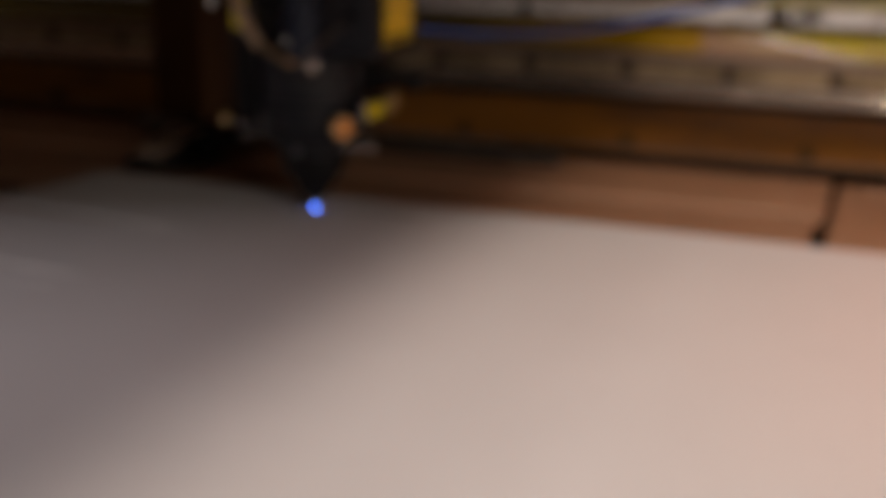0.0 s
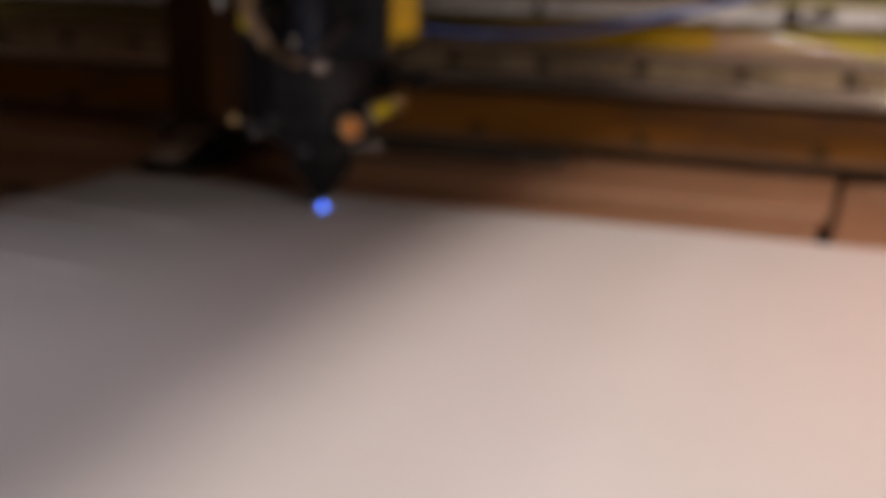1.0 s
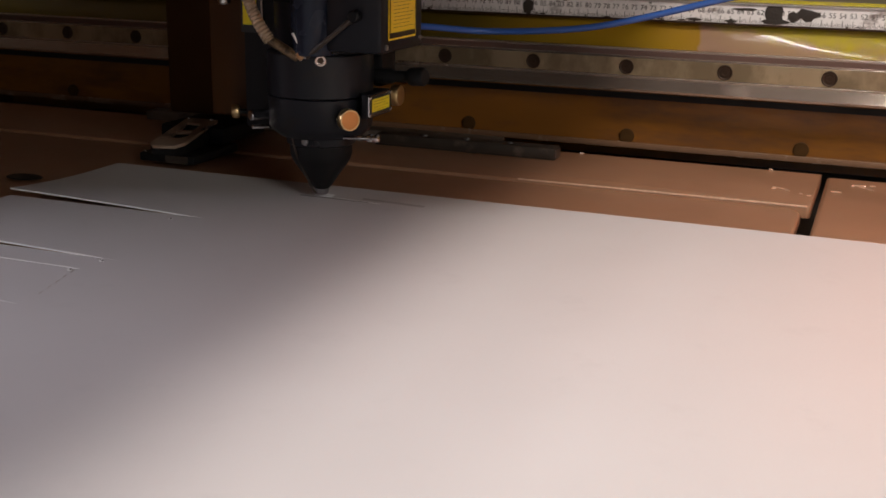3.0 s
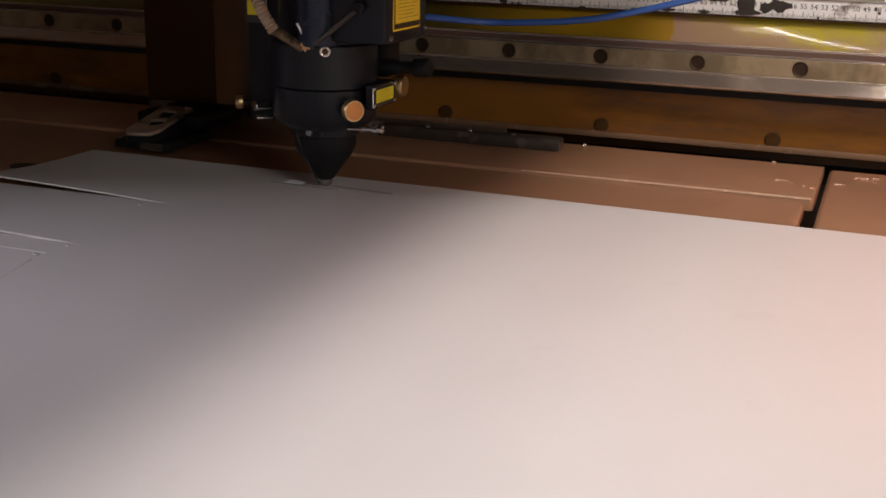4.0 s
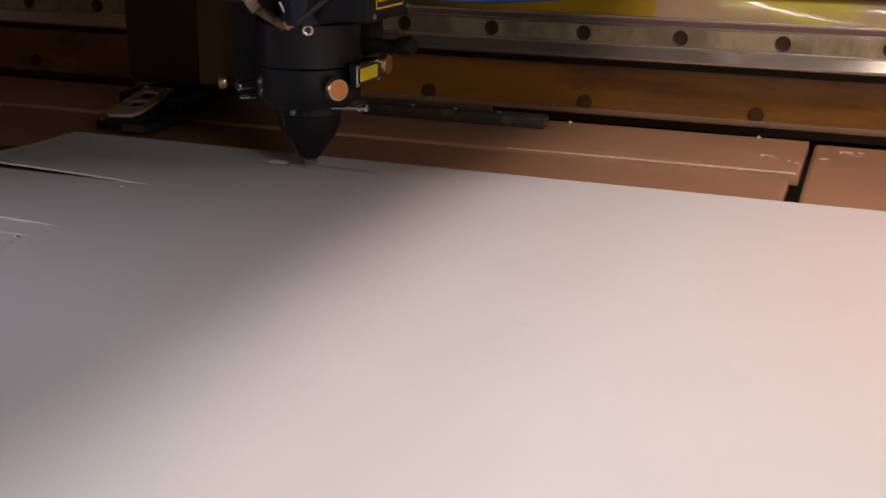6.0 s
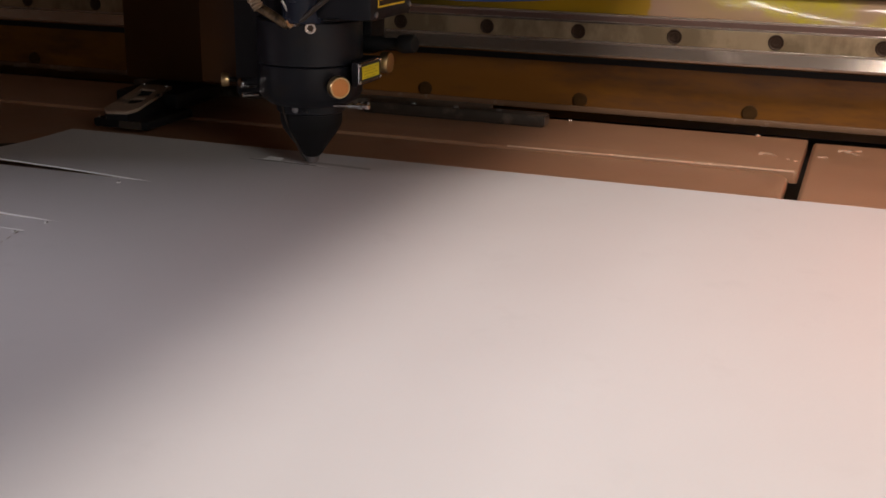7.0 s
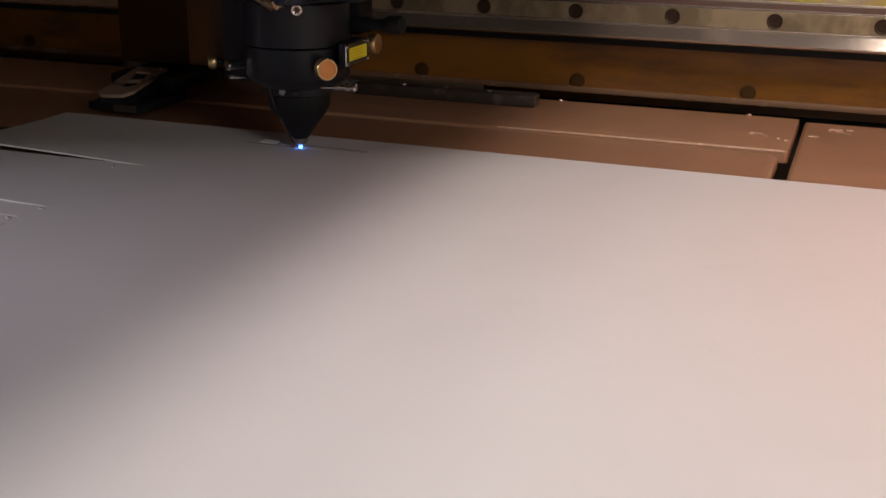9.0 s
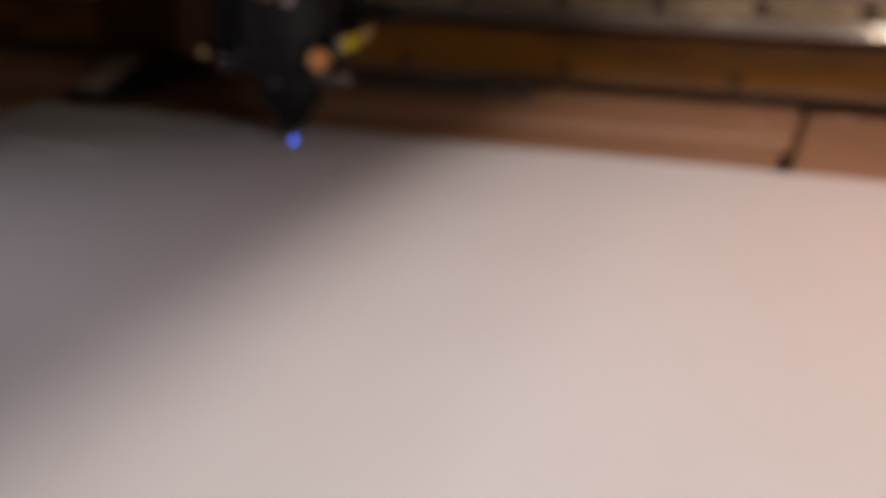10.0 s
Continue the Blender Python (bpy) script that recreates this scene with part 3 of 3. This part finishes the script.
    part("ruler_edge", box(X0, X1, 0.3910, 0.4100, z0 - 0.0022, z0 - 0.0002, 0.0005, 1), BOLT, ruler, "dark edge")
    ticks = bmesh.new()
    for n in range(20, 130):
        cx = 0.3974 - 0.00977 * (n - 51)
        for k in range(10):
            hgt = 0.0062 if k == 0 else 0.0044 if k == 5 else 0.0030
            w = 0.00028 if k == 0 else 0.00013
            xx = cx - 0.000977 * k
            v = [ticks.verts.new((xx + a, y - 0.00015, z0 + b)) for a, b in ((-w, 0.0004), (w, 0.0004), (w, 0.0004 + hgt), (-w, 0.0004 + hgt))]
            ticks.faces.new(v)
    tk = part("tick_marks", ticks, INK, ruler)
    tk["kind"] = "stuff"
    for n in range(46, 112):
        me = text_mesh(str(n), 0.0072)
        me.transform(pose(0.3974 - 0.00977 * (n - 51), y - 0.0001, z0 + 0.0112, 90, 0, 0))
        o = new("numeral", me)
        o.parent = ruler
    rnd = random.Random(11)
    spots = [(0.3035, 0.0115, 0.010, 0.010), (0.3045, 0.003, 0.013, 0.003), (0.334, 0.011, 0.0125, 0.006), (0.322, 0.008, 0.006, 0.005), (0.262, 0.0015, 0.006, 0.002), (0.275, 0.014, 0.012, 0.0015), (0.0485, 0.008, 0.006, 0.009), (0.225, 0.002, 0.007, 0.002)]
    for k in range(40):
        spots.append((rnd.uniform(-0.25, 0.5), rnd.choice((0.001, 0.0165, rnd.uniform(0, 0.017))), rnd.uniform(0.001, 0.005), rnd.uniform(0.0006, 0.0016)))
    for cx, dz, sx, sz in spots:
        bm = bmesh.new()
        vs = []
        for k in range(16):
            a = 2 * math.pi * k / 16
            q = 0.75 + 0.45 * rnd.random()
            zz = min(max(z0 + dz + sz * q * math.sin(a), z0 - 0.002), z1 + 0.001)
            vs.append(bm.verts.new((cx + sx * q * math.cos(a), y - 0.0004, zz)))
        mid = bm.verts.new((cx, y - 0.0009, min(max(z0 + dz, z0 - 0.001), z1)))
        for k in range(16):
            bm.faces.new((vs[k], vs[(k + 1) % 16], mid))
        part("grime_patch", bm, GRIME, ruler, "dark greasy grime")
    # clamp block and sheet clamp
    part("clamp_block", box(-0.268, -0.130, 0.185, 0.350, 0.0255, 0.230, 0.004), MAROON, c, "dark maroon clamp block")
    part("block_arm", box(-0.235, -0.165, 0.120, 0.200, 0.0105, 0.0262, 0.003), SATIN, c)
    out = [(-0.218, 0.142), (-0.184, 0.142), (-0.174, 0.070), (-0.178, 0.058), (-0.199, 0.054), (-0.206, 0.062)]
    hole = [(-0.207, 0.124), (-0.192, 0.124), (-0.183, 0.086), (-0.187, 0.080), (-0.196, 0.080), (-0.199, 0.086)]

    def top_z(y):
        return 0.019 + 0.011 * min(1, max(0, (y - 0.054) / 0.085))

    bm = bmesh.new()
    rings = [[bm.verts.new((x, y, top_z(y) - d)) for x, y in loop] for loop, d in ((out, 0), (hole, 0), (hole, 0.0035), (out, 0.0035))]
    for a, b in zip(rings, rings[1:] + rings[:1]):
        for k in range(6):
            bm.faces.new((a[k], a[(k + 1) % 6], b[(k + 1) % 6], b[k]))
    bmesh.ops.recalc_face_normals(bm, faces=bm.faces)
    bmesh.ops.bevel(bm, geom=list(bm.edges), offset=0.0006, segments=1, affect="EDGES")
    cl = part("sheet_clamp", bm, CLAMPM, c, "worn steel clamp plate with an open slot")
    bm = bmesh.new()
    hi = [bm.verts.new((x, y, top_z(y) - 0.0037)) for x, y in out]
    lo = [bm.verts.new((x, y, 0.0105)) for x, y in out]
    bm.faces.new(hi[::-1])
    bm.faces.new(lo)
    for k in range(6):
        bm.faces.new((hi[k], hi[(k + 1) % 6], lo[(k + 1) % 6], lo[k]))
    bmesh.ops.recalc_face_normals(bm, faces=bm.faces)
    part("cross_bar", turned(box(-0.009, 0.009, -0.0035, 0.0035, -0.003, 0.0, 0.0008, 1), pose(-0.1935, 0.101, top_z(0.101), 7, 0, 28)), CLAMPM, cl)
    part("clamp_body", bm, SATIN, cl, "black clamp body")
    for x, y in ((-0.213, 0.137), (-0.188, 0.137)):
        part("clamp_screw", lathe([(0.0019, 0), (0.0019, 0.0012), (0.0013, 0.0018), (0.0005, 0.002)], pose(x, y, top_z(y) - 0.0003), 12), CHROME, cl)
    jaw = part("lower_jaw", box(-0.216, -0.158, 0.058, 0.135, 0.0028, 0.0106, 0.0015), SATIN, c, "black lower jaw plate")
    part("jaw_screw", lathe([(0.0016, 0), (0.0016, 0.0010), (0.0006, 0.0015)], pose(-0.2125, 0.0625, 0.0106), 12), CHROME, jaw)
    part("jaw_face", box(-0.188, -0.164, 0.0571, 0.0578, 0.0032, 0.0100, 0.0002, 1), DUSTY, jaw, "dull bare face of the jaw")
    return c


CARRIAGE = build_carriage()


# ---- cardboard sheet ----
def build_sheet():
    x_l, x_r, y_f, y_b, th = -0.2305, 0.80, -0.74, 0.0455, 0.0013
    cuts = [-0.74, -0.3105, -0.2400, -0.2140, -0.0955, 0.0455]

    def lift(x, y, i):
        # strips curl up along their front cut, most at the open end
        z = 0.0
        if i == 4 and x < -0.060:
            z += 0.0058 * ((-0.060 - x) / 0.17) ** 0.7 * max(0, 1 - (y + 0.0955) / 0.11) ** 2
        if i == 3 and x < -0.050:
            z += 0.0042 * ((-0.050 - x) / 0.18) ** 0.7 * max(0, 1 - (y + 0.2140) / 0.09) ** 2
        if i == 2 and x < -0.052:
            z += 0.0012 * ((-0.052 - x) / 0.18) ** 0.7 * max(0, 1 - (y + 0.2400) / 0.02) ** 2
        if i == 1 and x < -0.041:
            z += 0.0034 * ((-0.041 - x) / 0.19) ** 0.7 * max(0, 1 - (y + 0.3105) / 0.06) ** 2
        return z

    bm = bmesh.new()
    for i, (ya, yb) in enumerate(zip(cuts, cuts[1:])):
        nx, ny = 70, max(3, int((yb - ya) / 0.012))
        xs = [x_l + (x_r - x_l) * (k / nx) ** 1.7 for k in range(nx + 1)]
        ys = [ya + (yb - ya) * k / ny for k in range(ny + 1)]
        top = [[bm.verts.new((x, y, th + lift(x, y, i))) for y in ys] for x in xs]
        low = [[bm.verts.new((x, y, lift(x, y, i) + 0.0001)) for y in ys] for x in xs]
        for a in range(nx):
            for b in range(ny):
                bm.faces.new((top[a][b], top[a + 1][b], top[a + 1][b + 1], top[a][b + 1]))
                bm.faces.new((low[a][b], low[a][b + 1], low[a + 1][b + 1], low[a + 1][b]))
        for a in range(nx):
            for b, flip in ((0, False), (ny, True)):
                q = (top[a][b], low[a][b], low[a + 1][b], top[a + 1][b])
                f = bm.faces.new(q[::-1] if flip else q)
                f.material_index = 1
        for b in range(ny):
            f = bm.faces.new((top[0][b], top[0][b + 1], low[0][b + 1], low[0][b]))
            f.material_index = 1
            f = bm.faces.new((top[nx][b + 1], top[nx][b], low[nx][b], low[nx][b + 1]))
            f.material_index = 1
    s = tagged(new("cardboard_sheet", mesh_of("cardboard_sheet", bm, [CARD, CARD_EDGE], 30)), "large pale grey cardboard sheet with laser-cut slits along one side", "cardboard sheet")
    t = th

    def strip(name, a, b, w, material, label, hgt=0.0005, z=t):
        a, b = Vector((*a, 0)), Vector((*b, 0))
        d = (b - a).normalized()
        n = Vector((-d.y, d.x, 0)) * w / 2
        bm2 = bmesh.new()
        lo = [bm2.verts.new((*(p).xy, z - 0.0002)) for p in (a - n, b - n, b + n, a + n)]
        hi = [bm2.verts.new((*(p).xy, z + hgt)) for p in (a - n * 0.6, b - n * 0.6, b + n * 0.6, a + n * 0.6)]
        bm2.faces.new(hi)
        for k in range(4):
            bm2.faces.new((lo[k], lo[(k + 1) % 4], hi[(k + 1) % 4], hi[k]))
        return part(name, bm2, material, s, label)

    # scored lines, pierce marks and the small slot being cut
    for k in range(5):
        u, v = 0.20 * k + 0.02, 0.20 * k + 0.12
        strip("score_line", (-0.054 + 0.014 * u, -0.242 - 0.054 * u), (-0.054 + 0.014 * v, -0.242 - 0.054 * v), 0.0007, SCORED, "faint brownish scored dash", 0.0002)
    strip("score_line", (-0.110, -0.2385), (-0.052, -0.2400), 0.0009, CARD_EDGE, "pale scored line", 0.0003)
    for x, y in ((-0.0720, -0.1080), (-0.0500, -0.2195), (-0.0560, -0.2440), (-0.09, -0.205)):
        part("pierce_mark", lathe([(0.0020, t - 0.0002), (0.0016, t + 0.0005), (0.0006, t + 0.0006)], pose(x, y, 0), 10), CARD_EDGE, s, "small pale pierce mark")
        part("pierce_mark", lathe([(0.0008, t + 0.0004), (0.0006, t + 0.0009)], pose(x + 0.0006, y - 0.0004, 0), 8), SCORCH, s, "scorched pierce centre")
    strip("cut_line", (-0.022, 0.0030), (0.048, 0.0022), 0.0011, SCORCH, "scorched laser cut", 0.0002)
    strip("cut_line", (0.010, 0.0060), (0.050, 0.0010), 0.0008, CARD_EDGE, "pale cut line", 0.0003)
    bm3 = bmesh.new()
    q = [(-0.010, 0.0050, t + 0.0006), (0.0055, 0.0042, t + 0.0006), (0.0065, 0.0095, t + 0.0014), (-0.0075, 0.0108, t + 0.0018)]
    hi = [bm3.verts.new((x, y, z + 0.0002)) for x, y, z in q]
    lo = [bm3.verts.new((x, y, z - 0.0003)) for x, y, z in q]
    bm3.faces.new(hi)
    bm3.faces.new(lo[::-1])
    for k in range(4):
        bm3.faces.new((lo[k], lo[(k + 1) % 4], hi[(k + 1) % 4], hi[k]))
    part("lifted_flap", bm3, CARD_LIT, s, "small tipped-up cut-out, its lit brightness put into the colour")
    strip("scorch_mark", (0.030, 0.0120), (0.085, 0.0080), 0.0080, mat("faint_soot", (0.47, 0.45, 0.45), 0.8, var=0.2, scale=60), "faint soot smear", 0.0001)
    return s


SHEET = build_sheet()


# ---- the glowing spark under the nozzle ----
def build_spark():
    s = thing("cutting_spark", "small blue glowing spark under the laser nozzle", "spark")
    ball = bmesh.new()
    bmesh.ops.create_uvsphere(ball, u_segments=16, v_segments=10, radius=0.0016)
    bmesh.ops.transform(ball, matrix=Matrix.Diagonal((1, 1, 0.8, 1)), verts=ball.verts)
    part("spark_core", ball, SPARK, s, "blue glowing core")
    # Glowing dome added in place of the spark's light spread on the sheet.
    part("spark_splash", lathe([(0.0042, -0.0028), (0.0040, -0.0024), (0.0028, -0.0019), (0.0010, -0.0016)], None, 20), SPLASH, s, "pale blue glow spread on the sheet")
    return s


def build_flash():
    f = thing("plasma_flash", "brief blinding blue-white plasma flash under the laser nozzle", "flash")
    # The ball stands in for overexposure bloom; the flash itself is smaller.
    ball = bmesh.new()
    bmesh.ops.create_uvsphere(ball, u_segments=28, v_segments=16, radius=0.0080)
    bmesh.ops.transform(ball, matrix=pose(0.001, -0.003, 0.0198), verts=ball.verts)
    part("bloom_ball", ball, FLASH, f, "white-blue ball standing in for the flash's bloom")
    part("flash_core", lathe([(0.0016, 0.0), (0.0015, 0.0009), (0.0007, 0.0014)], pose(-0.0065, 0.0125, 0.0114), 14), CORE, f, "intense blue flash core")
    return f


SPARK_THING = build_spark()
FLASH_THING = build_flash()


# ---- what moves ----
SHIFT = (
    (0.0, -0.0024),
    (0.5, 0.0042),
    (1.0, 0.0046),
    (1.5, -0.0011),
    (2.0, 0.0062),
    (2.5, -0.0000),
    (2.7, 0.0010),
    (3.8, -0.0040),
    (4.0, -0.0296),
    (4.5, -0.0467),
    (5.0, -0.0366),
    (5.5, -0.0390),
    (5.7, -0.0330),
    (6.8, -0.0303),
    (7.0, -0.0371),
    (7.5, -0.0323),
    (8.0, -0.0450),
    (8.5, -0.0382),
    (9.0, -0.0302),
    (9.5, -0.0404),
    (10.0, -0.0450),
)


def motions():
    rows = [(t, pose(dx, 0, 0)) for t, dx in SHIFT]
    walk(CARRIAGE, rows)
    walk(SHEET, rows)
    # z of the spark: hidden in the nozzle, glowing, or flashing for an instant
    up, lit = 0.0175, 0.0028
    glows = ((0.0, 0.1), (0.4, 0.5), (0.9333, 1.1), (1.6, 1.6), (1.9, 2.1), (2.7, 2.7), (4.3, 4.4), (4.7, 4.7), (5.1, 5.1333), (5.5, 5.5), (5.7, 5.7), (6.8, 6.8), (7.7, 7.7), (8.8, 8.8), (9.0, 9.1), (9.9667, 10.0))
    flashes = (2.6, 4.1, 5.0, 8.6)
    low = {1.9: lit + 0.0012, 2.0: lit + 0.0012, 2.1: lit + 0.0009, 4.4: lit + 0.0008, 5.5: lit + 0.0003, 9.9667: 0.0008, 10.0: 0.0008}
    keys = {0.0: (0, 0, lit)}
    step = 1 / FPS
    for a, b in glows:
        for t in (a - step, b + step):
            if 0 < t < 10:
                keys.setdefault(round(t, 3), (0, 0, up))
    for a, b in glows:
        for t in (a, b):
            keys[round(t, 3)] = (0, 0, low.get(t, lit))
    keys[2.0] = (0, 0, low[2.0])
    walk(SPARK_THING, [(t, pose(*keys[t])) for t in sorted(keys)])
    rows = [(0.0, pose(0, 0, up))]
    for t in flashes:
        rows += [(t - step, pose(0, 0, up)), (t, pose(0.0065, -0.0125, -0.0098)), (t + step, pose(0, 0, up))]
    walk(FLASH_THING, rows + [(10.0, pose(0, 0, up))])
    sharp, near = 0.93, 0.135
    steps = ((0.0, near), (1.0, near), (1.2, 0.20), (1.4, 0.6), (1.5, sharp), (9.2, sharp), (9.3, 0.22), (9.4, 0.15), (10.0, 0.14))
    rows = []
    for t, d in steps:
        p = min(PATH, key=lambda r: abs(r[0] - t))
        m = aim(*p[1:])
        rows.append((t, Matrix.Translation(m @ Vector((0, 0, -d)))))
    walk(focus, rows)


motions()
